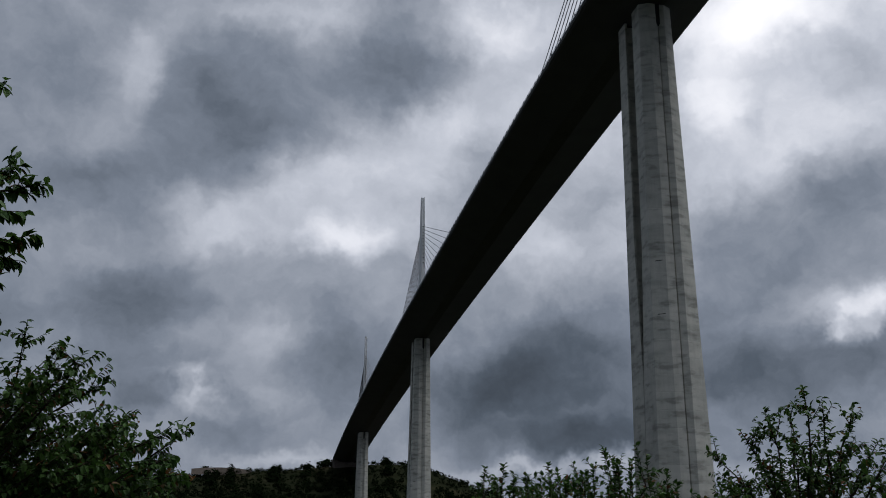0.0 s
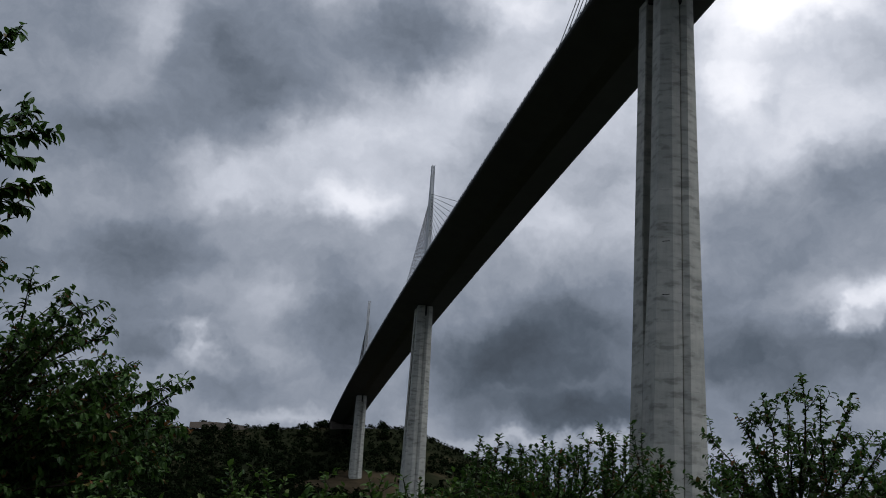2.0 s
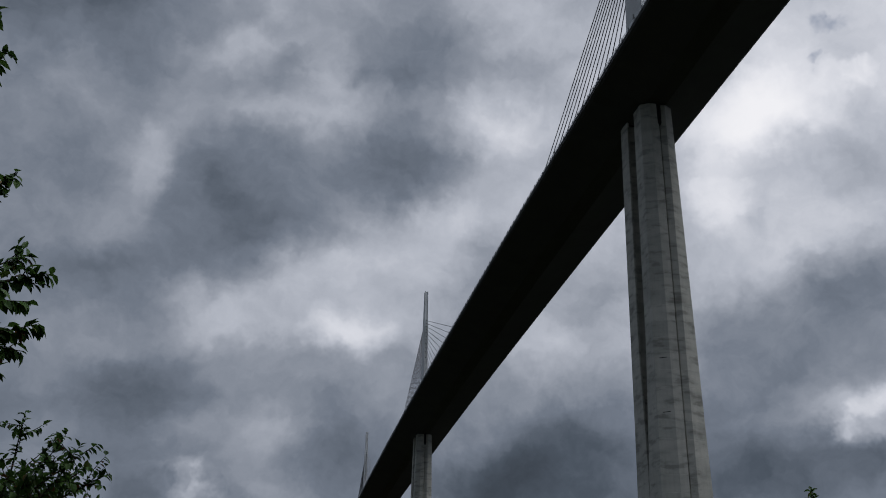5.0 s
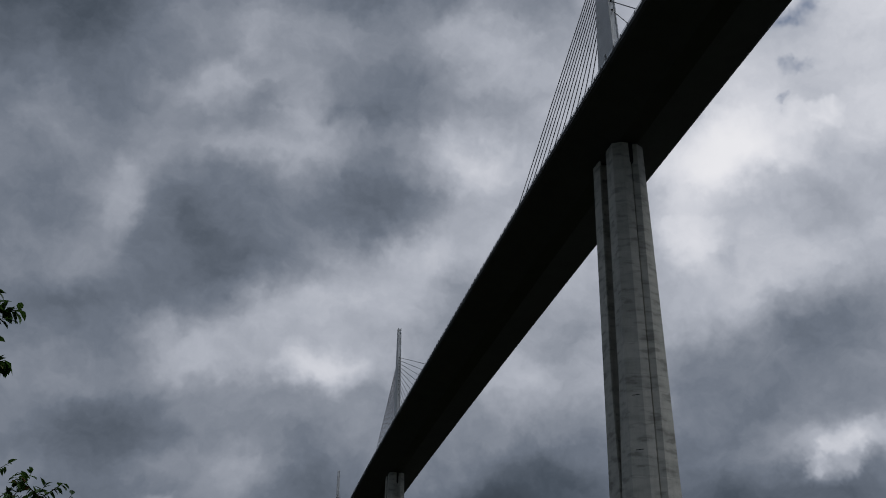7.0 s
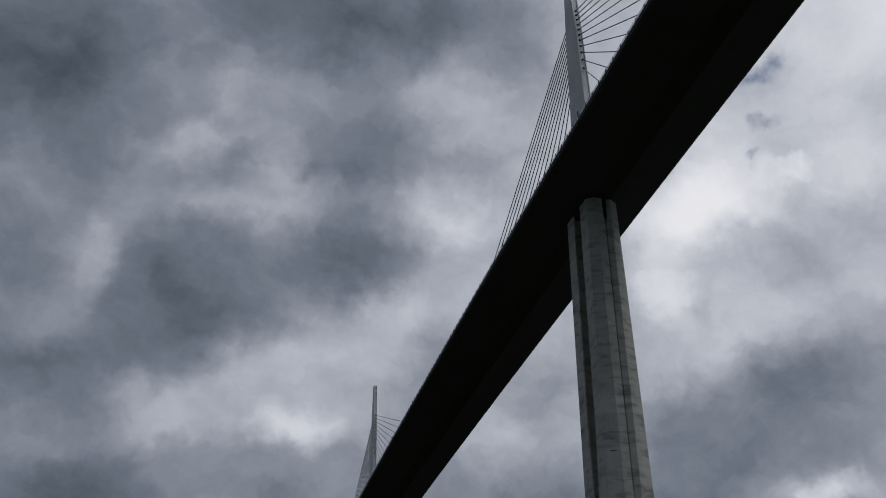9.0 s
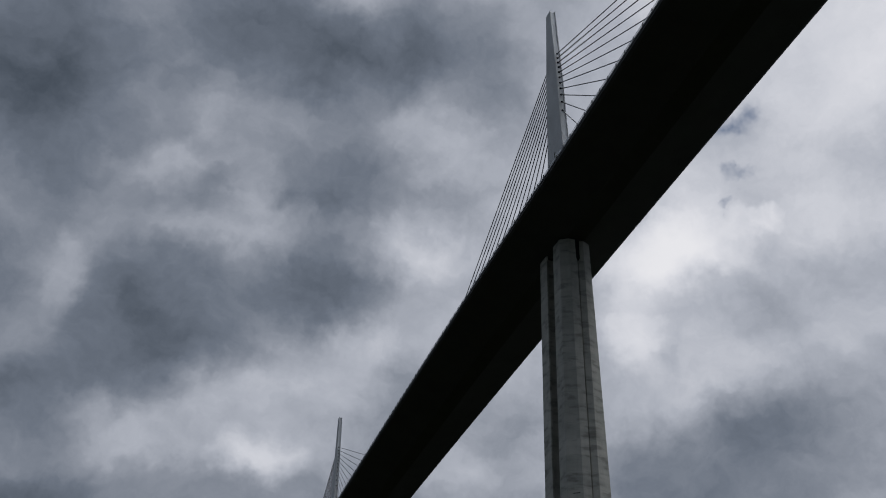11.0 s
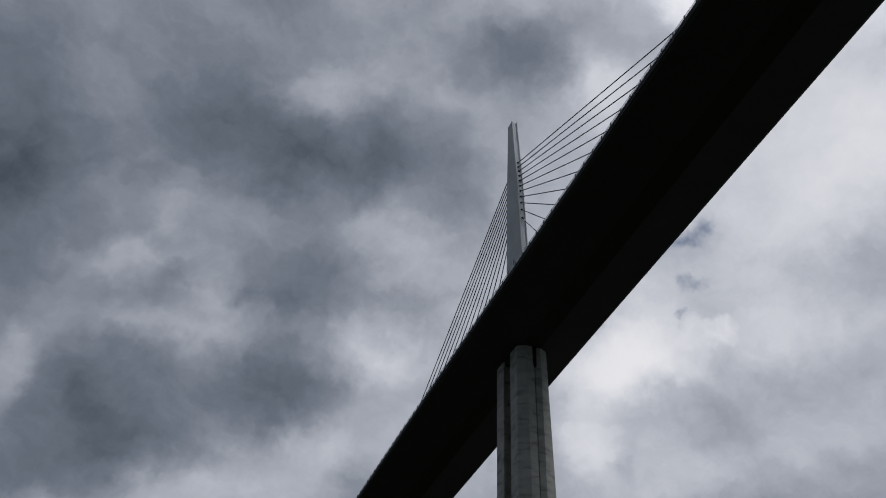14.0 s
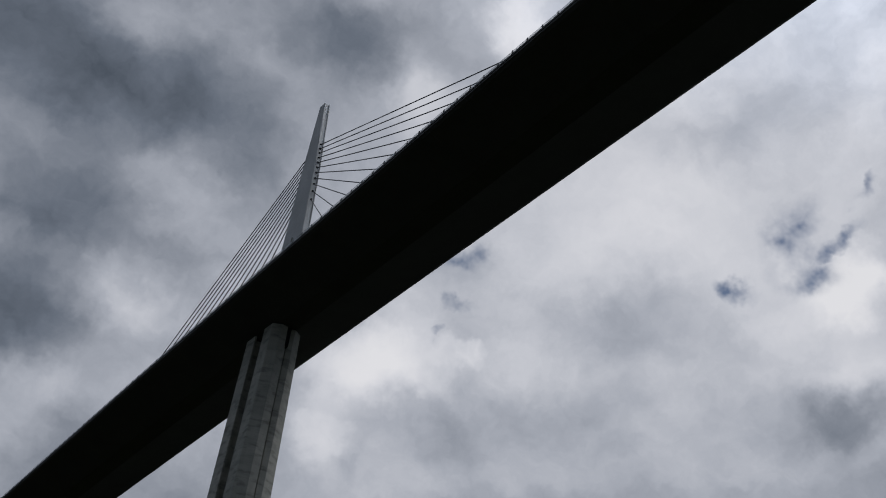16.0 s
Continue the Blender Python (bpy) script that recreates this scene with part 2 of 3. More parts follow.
def bump(nt, b, height, strength, distance):
    n = node(nt, "ShaderNodeBump", [(height, "Height")], Strength=strength, Distance=distance)
    nt.links.new(n.outputs[0], b.inputs["Normal"])


def concrete(name, base):
    m, nt, b = material(name, 0.85)
    co = nt.nodes.new("ShaderNodeTexCoord").outputs["Object"]
    rnd = nt.nodes.new("ShaderNodeObjectInfo").outputs["Random"]
    shift = node(nt, "ShaderNodeVectorMath", [(co, 0)])
    spread = node(nt, "ShaderNodeMath", [(rnd, 0)])
    spread.operation, spread.inputs[1].default_value = "MULTIPLY", 90.0
    nt.links.new(spread.outputs[0], shift.inputs[1])
    flat = node(nt, "ShaderNodeMapping", [(co, "Vector")], Scale=(0.10, 0.10, 0.34))
    band = node(nt, "ShaderNodeTexNoise", [(flat.outputs[0], "Vector")], Scale=1.0, Detail=3.0, Roughness=0.5)
    runs = node(nt, "ShaderNodeMapping", [(shift.outputs[0], "Vector")], Scale=(1.2, 1.2, 0.09))
    drip = node(nt, "ShaderNodeTexNoise", [(runs.outputs[0], "Vector")], Scale=1.0, Detail=5.0, Roughness=0.65)
    fine = node(nt, "ShaderNodeTexNoise", [(co, "Vector")], Scale=5.0, Detail=6.0, Roughness=0.7)
    c = tones(nt, band.outputs["Fac"], [(0.30, tuple(v * 0.78 for v in base)), (0.48, tuple(v * 0.97 for v in base)), (0.7, tuple(min(1, v * 1.06) for v in base))])
    c = blend(nt, "MULTIPLY", 0.30, c, tones(nt, drip.outputs["Fac"], [(0.32, (0.62, 0.62, 0.60)), (0.55, (1, 1, 1))]))
    patch = node(nt, "ShaderNodeMapping", [(co, "Vector")], Scale=(0.14, 0.14, 0.42), Location=(7.0, 3.0, 1.0))
    smear = node(nt, "ShaderNodeTexNoise", [(patch.outputs[0], "Vector")], Scale=1.6, Detail=3.0, Roughness=0.5)
    c = blend(nt, "MULTIPLY", 0.85, c, tones(nt, smear.outputs["Fac"], [(0.34, (0.52, 0.52, 0.51)), (0.47, (0.92, 0.92, 0.92)), (0.62, (1, 1, 1))]))
    c = blend(nt, "MULTIPLY", 0.4, c, tones(nt, fine.outputs["Fac"], [(0.3, (0.7, 0.7, 0.7)), (0.6, (1, 1, 1))]))
    c = blend(nt, "MULTIPLY", 0.7, c, tones(nt, rnd, [(0.0, (0.84, 0.85, 0.85)), (1.0, (1, 1, 1))]))
    nt.links.new(c, b.inputs["Base Color"])
    bump(nt, b, fine.outputs["Fac"], 0.3, 0.03)
    return m


def painted_steel(name, base, roughness=0.45):
    m, nt, b = material(name, roughness)
    co = nt.nodes.new("ShaderNodeTexCoord").outputs["Object"]
    big = node(nt, "ShaderNodeTexNoise", [(co, "Vector")], Scale=0.12, Detail=5.0, Roughness=0.6)
    fine = node(nt, "ShaderNodeTexNoise", [(co, "Vector")], Scale=2.5, Detail=5.0, Roughness=0.6)
    c = tones(nt, big.outputs["Fac"], [(0.3, tuple(v * 0.8 for v in base)), (0.65, base)])
    c = blend(nt, "MULTIPLY", 0.35, c, tones(nt, fine.outputs["Fac"], [(0.35, (0.75, 0.74, 0.72)), (0.6, (1, 1, 1))]))
    nt.links.new(c, b.inputs["Base Color"])
    bump(nt, b, fine.outputs["Fac"], 0.1, 0.02)
    return m


def leafage(name, dark, light, odd, gloss=0.06):
    m, nt, b = material(name, 0.48)
    rnd = nt.nodes.new("ShaderNodeNewGeometry").outputs["Random Per Island"]
    co = nt.nodes.new("ShaderNodeTexCoord").outputs["Object"]
    big = node(nt, "ShaderNodeTexNoise", [(co, "Vector")], Scale=1.3, Detail=3.0)
    b.inputs["Specular IOR Level"].default_value = gloss
    c = tones(nt, rnd, [(0.0, dark), (0.55, light), (0.93, light), (0.97, odd)])
    c = blend(nt, "MULTIPLY", 0.5, c, tones(nt, big.outputs["Fac"], [(0.35, (0.6, 0.65, 0.6)), (0.65, (1, 1, 1))]))
    nt.links.new(c, b.inputs["Base Color"])
    thin = node(nt, "ShaderNodeBsdfTranslucent", [(c, "Color")])
    both = node(nt, "ShaderNodeMixShader", [(b.outputs[0], 1), (thin.outputs[0], 2)], Fac=0.3)
    nt.links.new(both.outputs[0], nt.nodes["Material Output"].inputs["Surface"])
    return m


def rough_matter(name, stops, scale, roughness=0.95):
    m, nt, b = material(name, roughness)
    co = nt.nodes.new("ShaderNodeTexCoord").outputs["Object"]
    big = node(nt, "ShaderNodeTexNoise", [(co, "Vector")], Scale=scale, Detail=8.0, Roughness=0.65)
    b.inputs["Specular IOR Level"].default_value = 0.0
    fine = node(nt, "ShaderNodeTexNoise", [(co, "Vector")], Scale=scale * 14, Detail=5.0, Roughness=0.7)
    c = tones(nt, big.outputs["Fac"], stops)
    c = blend(nt, "MULTIPLY", 0.5, c, tones(nt, fine.outputs["Fac"], [(0.3, (0.55, 0.55, 0.55)), (0.6, (1, 1, 1))]))
    nt.links.new(c, b.inputs["Base Color"])
    bump(nt, b, fine.outputs["Fac"], 0.5, 0.1 / scale * 0.05)
    return m


M_CONCRETE = concrete("pale_concrete", (0.56, 0.55, 0.49))
M_OLD_CONCRETE = concrete("abutment_concrete", (0.17, 0.14, 0.12))
# girder paint set darker than real, so the underside's shade is in its colour
M_GIRDER = painted_steel("darkened_girder_paint", (0.105, 0.103, 0.105), 0.75)
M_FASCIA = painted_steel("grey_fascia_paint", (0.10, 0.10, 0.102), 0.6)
M_PYLON = painted_steel("white_pylon_paint", (0.62, 0.63, 0.63), 0.45)
# sheaths are white; this dark colour holds their shaded look against the sky
M_STAY = painted_steel("backlit_stay_sheath", (0.09, 0.093, 0.10), 0.4)
M_HOLE = rough_matter("dark_opening", [(0.3, (0.01, 0.01, 0.01)), (0.7, (0.02, 0.02, 0.02))], 1.0)
M_BLACK = rough_matter("black_bearing_recess_shade", [(0.3, (0.015, 0.015, 0.015)), (0.7, (0.03, 0.03, 0.03))], 1.0)
M_ROAD = rough_matter("asphalt", [(0.3, (0.04, 0.04, 0.042)), (0.7, (0.06, 0.06, 0.06))], 0.5)
# ground also darkened, to cut the bounce that would light the deck's underside
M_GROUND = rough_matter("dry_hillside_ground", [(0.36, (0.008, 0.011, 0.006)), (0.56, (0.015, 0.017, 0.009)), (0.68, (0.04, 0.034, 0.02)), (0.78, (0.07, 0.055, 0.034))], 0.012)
M_EARTH = rough_matter("bare_tan_earth", [(0.35, (0.022, 0.018, 0.012)), (0.55, (0.042, 0.033, 0.021)), (0.7, (0.06, 0.047, 0.03))], 0.05)
M_BANK = rough_matter("tan_road_bank", [(0.3, (0.07, 0.06, 0.05)), (0.7, (0.12, 0.10, 0.085))], 0.1)
M_WOOD = rough_matter("grey_brown_bark", [(0.3, (0.025, 0.02, 0.015)), (0.7, (0.06, 0.05, 0.038))], 6.0)
# far leaves set near black; the hill's cloud shade is in their colour
M_WOODS = leafage("cloud_shaded_wood_leaves", (0.003, 0.0055, 0.0025), (0.006, 0.010, 0.004), (0.010, 0.011, 0.005), 0.0)
M_LEAF = leafage("cherry_leaves", (0.020, 0.046, 0.012), (0.054, 0.108, 0.022), (0.14, 0.065, 0.025), 0.14)
M_HEDGE = leafage("hedge_leaves", (0.020, 0.050, 0.010), (0.066, 0.125, 0.022), (0.10, 0.13, 0.035), 0.14)
m_screen, nt, b = material("clear_wind_screen", 0.25)
b.inputs["Base Color"].default_value = (0.75, 0.78, 0.8, 1)
clear = node(nt, "ShaderNodeBsdfTransparent")
both = node(nt, "ShaderNodeMixShader", [(b.outputs[0], 1), (clear.outputs[0], 2)], Fac=0.6)
nt.links.new(both.outputs[0], nt.nodes["Material Output"].inputs["Surface"])
M_SCREEN = m_screen


# ---------------------------------------------------------------- mesh helpers
def thing(name, label, category, place=(0, 0, 0), group="", kind=""):
    ob = new(name)
    ob.location = place
    ob.empty_display_size = 0.2
    return tagged(ob, label, category, group, kind)


def mesh_of(name, verts, faces, mat, smooth=False):
    me = bpy.data.meshes.new(name)
    me.from_pydata([tuple(v) for v in verts], [], faces)
    me.materials.append(mat)
    if smooth:
        me.polygons.foreach_set("use_smooth", [True] * len(me.polygons))
    me.update()
    return me


def part(name, verts, faces, mat, parent=None, label="", smooth=False):
    ob = new(name, mesh_of(name, verts, faces, mat, smooth))
    if parent is not None:
        ob.parent = parent
        ob.matrix_parent_inverse = Matrix.Translation(-parent.location) if parent.parent is None else Matrix.Identity(4)
    if label:
        tagged(ob, label)
    return ob


def loft(rings, closed=True, caps=True):
    """Vertices and faces of a skin over rings of equal length."""
    n = len(rings[0])
    verts = [p for r in rings for p in r]
    faces = []
    for i in range(len(rings) - 1):
        for j in range(n if closed else n - 1):
            k = (j + 1) % n
            faces.append((i * n + j, i * n + k, (i + 1) * n + k, (i + 1) * n + j))
    if caps:
        faces.append(tuple(reversed(range(n))))
        faces.append(tuple(range((len(rings) - 1) * n, len(rings) * n)))
    return verts, faces


def tube(points, radii, sides=6):
    rings = []
    pts = [Vector(p) for p in points]
    for i, p in enumerate(pts):
        way = (pts[min(i + 1, len(pts) - 1)] - pts[max(i - 1, 0)]).normalized()
        a = way.orthogonal().normalized()
        b2 = way.cross(a)
        rings.append([p + (a * math.cos(2 * math.pi * k / sides) + b2 * math.sin(2 * math.pi * k / sides)) * radii[i] for k in range(sides)])
    return loft(rings)


class Heap:
    """Gathers many small pieces into one mesh."""

    def __init__(self):
        self.verts, self.faces = [], []

    def add(self, verts, faces):
        k = len(self.verts)
        self.verts.extend(verts)
        self.faces.extend(tuple(i + k for i in f) for f in faces)


# ---------------------------------------------------------------- the viaduct's line
X5, Y5, DECK5, LINE, SLOPE, BEND = 131.149, 186.575, 142.674, radians(-10.414), -0.03112, -0.478e-4


def along(s, v=0.0, z=0.0):
    """A place on the viaduct: s metres along it from the near pier, v to its right, z above the road."""
    dx, dy, a = s - BEND * BEND * s ** 3 / 6, BEND * s * s / 2, LINE + BEND * s
    x = X5 - math.sin(LINE) * dx - math.cos(LINE) * dy
    y = Y5 + math.cos(LINE) * dx - math.sin(LINE) * dy
    return Vector((x + v * math.cos(a), y + v * math.sin(a), DECK5 + SLOPE * s + z))


def upright(s, u, v, z):
    """A place in a pier's or pylon's own level axes; z is the height in the world."""
    p, a = along(s), LINE + BEND * s
    return Vector((p.x - math.sin(a) * u + math.cos(a) * v, p.y + math.cos(a) * u + math.sin(a) * v, z))


# ---------------------------------------------------------------- ground
RIDGE = [(-180, 3.0), (-60, 3.2), (-15, 4.2), (0, 4.6), (8.2, 5.1), (10.8, 5.4), (13.0, 5.35), (15.4, 5.65), (18.9, 5.75), (20.2, 5.7), (21.8, 5.1), (23.2, 4.6), (24.9, 3.85), (29, 2.6), (34, 1.8), (60, 1.6), (180, 3.0)]


def ridge_height(az):
    for (a0, e0), (a1, e1) in zip(RIDGE, RIDGE[1:]):
        if a0 <= az <= a1:
            f = (az - a0) / (a1 - a0)
            return 1110 * math.tan(radians(e0 + (e1 - e0) * f))
    return 60.0


def ground_height(x, y):
    r, az = math.hypot(x, y), math.degrees(math.atan2(x, y))
    top = ridge_height(az)
    f = min(max((r - 230) / 880, 0), 1)
    h = top * f ** 3.3
    far = min(max((r - 1500) / 1300, 0), 1)
    hill = max(0.0, 1 - abs(az - 44) / 34)
    h += far * far * (3 - 2 * far) * 110 * hill * (0.8 + 0.2 * math.sin(az * 0.35))
    h += noise.noise(Vector((x, y, 0)) * 0.006) * min(r, 900) * 0.008
    h -= 0.02 * min(r, 25)
    return h


rings = [0.0]
step = 1.0
while rings[-1] < 4850:
    rings.append(min(rings[-1] + step, 4850))
    step = min(step * 1.075, 90 if rings[-1] > 1500 else 22)
SECTORS = 288
verts, faces = [Vector((0, 0, ground_height(0, 0)))], []
for r in rings[1:]:
    for k in range(SECTORS):
        a = 2 * math.pi * k / SECTORS
        x, y = r * math.sin(a), r * math.cos(a)
        verts.append(Vector((x, y, ground_height(x, y))))
for k in range(SECTORS):
    faces.append((0, 1 + (k + 1) % SECTORS, 1 + k))
for i in range(len(rings) - 2):
    o = 1 + i * SECTORS
    for k in range(SECTORS):
        j = (k + 1) % SECTORS
        faces.append((o + k, o + j, o + SECTORS + j, o + SECTORS + k))
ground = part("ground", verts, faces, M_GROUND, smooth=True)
ground.data.materials.append(M_EARTH)
for poly in ground.data.polygons:
    for s, v, q in ((640, -14, 46), (676, 10, 40), (600, 34, 44), (560, 12, 30)):
        c = along(s, v)
        if math.hypot(poly.center.x - c.x, poly.center.y - c.y) < q:
            poly.material_index = 1
tagged(ground, "dry grassy valley floor and hillside with bare earth", "ground", kind="structure")


# ---------------------------------------------------------------- piers
def pier_size(d):
    """Half width across the line, and half length along it, d metres below the pier's head."""
    return 4.3 + 0.0165 * d + 0.006 * max(0, d - 85), 6.8


SPLIT = 96.0


def pier(s, base):
    head = along(s, 0, -4.45).z
    ob = thing("bridge_pier", "tall pale concrete bridge pier, split into two shafts under the deck", "bridge pier", upright(s, 0, 0, base), "bridge piers")

    def outer(d, sign):
        """Half a plan: from the inner left corner round the front to the inner right corner."""
        w, u = pier_size(d)
        gap = 0.16 + 2.1 * min(1.0, max(0.0, SPLIT - d) / 32.0)
        f = u + 1.3
        # inner faces hollowed behind lips, shaped to keep the slot dark
        ring = [(gap + 1.9, -w + 0.75), (gap + 0.15, -w + 0.6), (gap, -w + 0.12), (gap + 0.12, -w), (u, -w), (f, -2.1), (f, 0.02), (f - 0.9, 0.06), (f - 0.9, 0.46), (f - 0.42, 0.50),
                (f, 2.0), (u, w), (gap + 0.12, w), (gap, w - 0.12), (gap + 0.15, w - 0.6), (gap + 1.9, w - 0.75)]
        if sign > 0:
            return ring
        return [(-a, b) for a, b in reversed(ring)]

    # light block added between the shafts, unseen, so the slot stays dark
    rs = []
    for d in (SPLIT + 4, SPLIT - 32, 1.5):
        q = 0.6 + 2.1 * min(1.0, max(0.0, SPLIT - d) / 32.0) + 1.5
        rs.append([upright(s, a, b, head - d) for a, b in ((-q, -0.6), (q, -0.6), (q, 0.6), (-q, 0.6))])
    v, f = loft(rs)
    part("inner_web", v, f, M_CONCRETE, ob)
    total = head - base
    lifts = max(2, round(total / 4.0))
    for sign, name in ((-1, "front_shaft"), (1, "rear_shaft")):
        for i in range(lifts):
            d0, d1 = total * i / lifts, total * (i + 1) / lifts
            rs = []
            for d, inset in ((d1, 0.022), (d1 - 0.05, 0.0), (d0 + 0.05, 0.0), (d0, 0.022)):
                ring = outer(d, sign)
                rs.append([upright(s, a * (1 - inset / 6), b * (1 - inset / 6), head - d) for a, b in ring])
            v, f = loft(rs)
            part("concrete_lift", v, f, M_CONCRETE, ob)
        if sign < 0:
            # thin dark strips set slightly proud of the chamfered face
            for d in (68.8, 81.6):
                w, u = pier_size(d)
                box = []
                for q in (-0.08, 0.08):
                    row = []
                    for t, o in ((0.22, -0.05), (0.68, -0.05), (0.68, 0.03), (0.22, 0.03)):
                        a, b = u + 1.3 * (1 - t), -2.1 - (w - 2.1) * t
                        row.append(upright(s, -a - o * 0.9, b - o * 0.4, head - d + q + 0.35 * (0.46 - t)))
                    box.append(row)
                v, f = loft(box)
                part("dark_strip", v, f, M_BLACK, ob, "thin dark strip on the chamfered face")
            # black block on the face stands for the groove head's inner shade
            rs = [[upright(s, -(pier_size(d)[1] + 1.3) - o, b, head - d) for o, b in ((-0.5, -q), (0.015, -q), (0.015, q + 0.45), (-0.5, q + 0.45))] for d, q in ((6.2, 0.02), (5.6, 0.28), (0.05, 0.34))]
            v, f = loft(rs)
            part("recess_shade_block", v, f, M_BLACK, ob, "black block at the pier head, a recess's shade in its colour")
        # bearing plinths and pads
        w, u = pier_size(0)
        for side in (-1, 1):
            c0, c1, q = sign * (u * 0.5 + 0.2), sign * (u * 0.5 + 2.6), side * w * 0.55
            box = [[upright(s, a, b, z) for a, b in ((c0, q - 0.9), (c1, q - 0.9), (c1, q + 0.9), (c0, q + 0.9))] for z in (head - 0.02, head + 0.5)]
            v, f = loft(box)
            part("bearing", v, f, M_BLACK, ob, "black steel and rubber bearing")
    return ob


PIERS = (0.0, 342.0, 684.0)
for s in PIERS:
    p = along(s)
    pier(s, min(ground_height(p.x, p.y), ground_height(p.x + 8, p.y), ground_height(p.x, p.y - 9)) - 1.0)

# ---------------------------------------------------------------- deck
S0, S1 = -262.0, 892.0
PROFILE = [(-15.65, 0.35), (-15.65, -0.55), (-14.9, -0.95), (-2.6, -4.2), (2.6, -4.2), (14.9, -0.95), (15.65, -0.55), (15.65, 0.35), (14.9, 0.35), (14.9, 0.0), (-14.9, 0.0), (-14.9, 0.35)]
deck = thing("viaduct_deck", "long grey steel box-girder road deck on concrete piers, its paint darkened for shade", "bridge deck", along(S0))
SEG = 16.0
count = round((S1 - S0) / SEG)
for i in range(count):
    a, b = S0 + (S1 - S0) * i / count, S0 + (S1 - S0) * (i + 1) / count
    rs = []
    for s, k in ((a, 0.997), (a + 0.12, 1.0), (b - 0.12, 1.0), (b, 0.997)):
        rs.append([along(s, v * k, z * k) for v, z in PROFILE])
    v, f = loft(rs)
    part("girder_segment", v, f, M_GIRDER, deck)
for side in (-1, 1):
    rs = []
    for i in range(count + 1):
        s = S0 + (S1 - S0) * i / count
        rs.append([along(s, side * v, z) for v, z in ((15.653, -0.1), (15.78, -0.05), (15.78, 0.42), (15.653, 0.45))])
    v, f = loft(rs)
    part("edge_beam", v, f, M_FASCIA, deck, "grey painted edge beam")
rs = [[along(S0 + (S1 - S0) * i / count, v, z) for v, z in ((-14.8, 0.004), (14.8, 0.004), (14.8, 0.06), (-14.8, 0.06))] for i in range(count + 1)]
v, f = loft(rs)
part("road_surface", v, f, M_ROAD, deck, "dark asphalt road surface")

for side in (-1, 1):
    screen = thing("wind_screen", "clear ribbed wind screen on posts along the deck edge", "wind screen", along(S0, side * 15.8, 0.45), "wind screens")
    n = round((S1 - S0) / 4.17)
    n2 = n // 3
    for i in range(n2):
        a, b = S0 + (S1 - S0) * i / n2, S0 + (S1 - S0) * (i + 1) / n2 - 0.06
        rs = [[along(s, side * v, z) for v, z in ((15.68, 0.46), (15.71, 0.46), (15.75, 1.15), (15.72, 1.15))] for s in (a, b)]
        v, f = loft(rs)
        part("screen_panel", v, f, M_SCREEN, screen)
    shared = None
    for i in range(n + 1):
        s = S0 + (S1 - S0) * i / n
        if shared is None:
            rs = [[Vector((a, c, z)) for a, c in ((-w, -0.12), (w, -0.12), (w, 0.12), (-w, 0.12))] for z, w in ((0, 0.14), (0.6, 0.10), (0.8, 0.08))]
            v, f = loft(rs)
            shared = mesh_of("screen_post", v, f, M_FASCIA)
        post = new("screen_post", shared)
        post.parent = screen
        post.matrix_parent_inverse = Matrix.Translation(-screen.location)
        post.matrix_basis = Matrix.Translation(along(s, side * 15.72, 0.42)) @ Matrix.Rotation(LINE + BEND * s, 4, "Z")


# ---------------------------------------------------------------- pylons and stays
HOLES = [42.6]
for step in (3.4, 2.9, 2.5, 2.4, 2.2, 2.2, 2.1, 2.1, 2.0, 1.9):
    HOLES.append(HOLES[-1] + step)


def leg_depth(h):
    """Half length of the pylon along the line at h metres above the road."""
    pts = [(0, 7.9), (33, 5.05), (58, 3.75), (72, 2.5), (86.8, 1.25)]
    for (a, p), (b, q) in zip(pts, pts[1:]):
        if h <= b:
            return p + (q - p) * (h - a) / (b - a)
    return pts[-1][1]


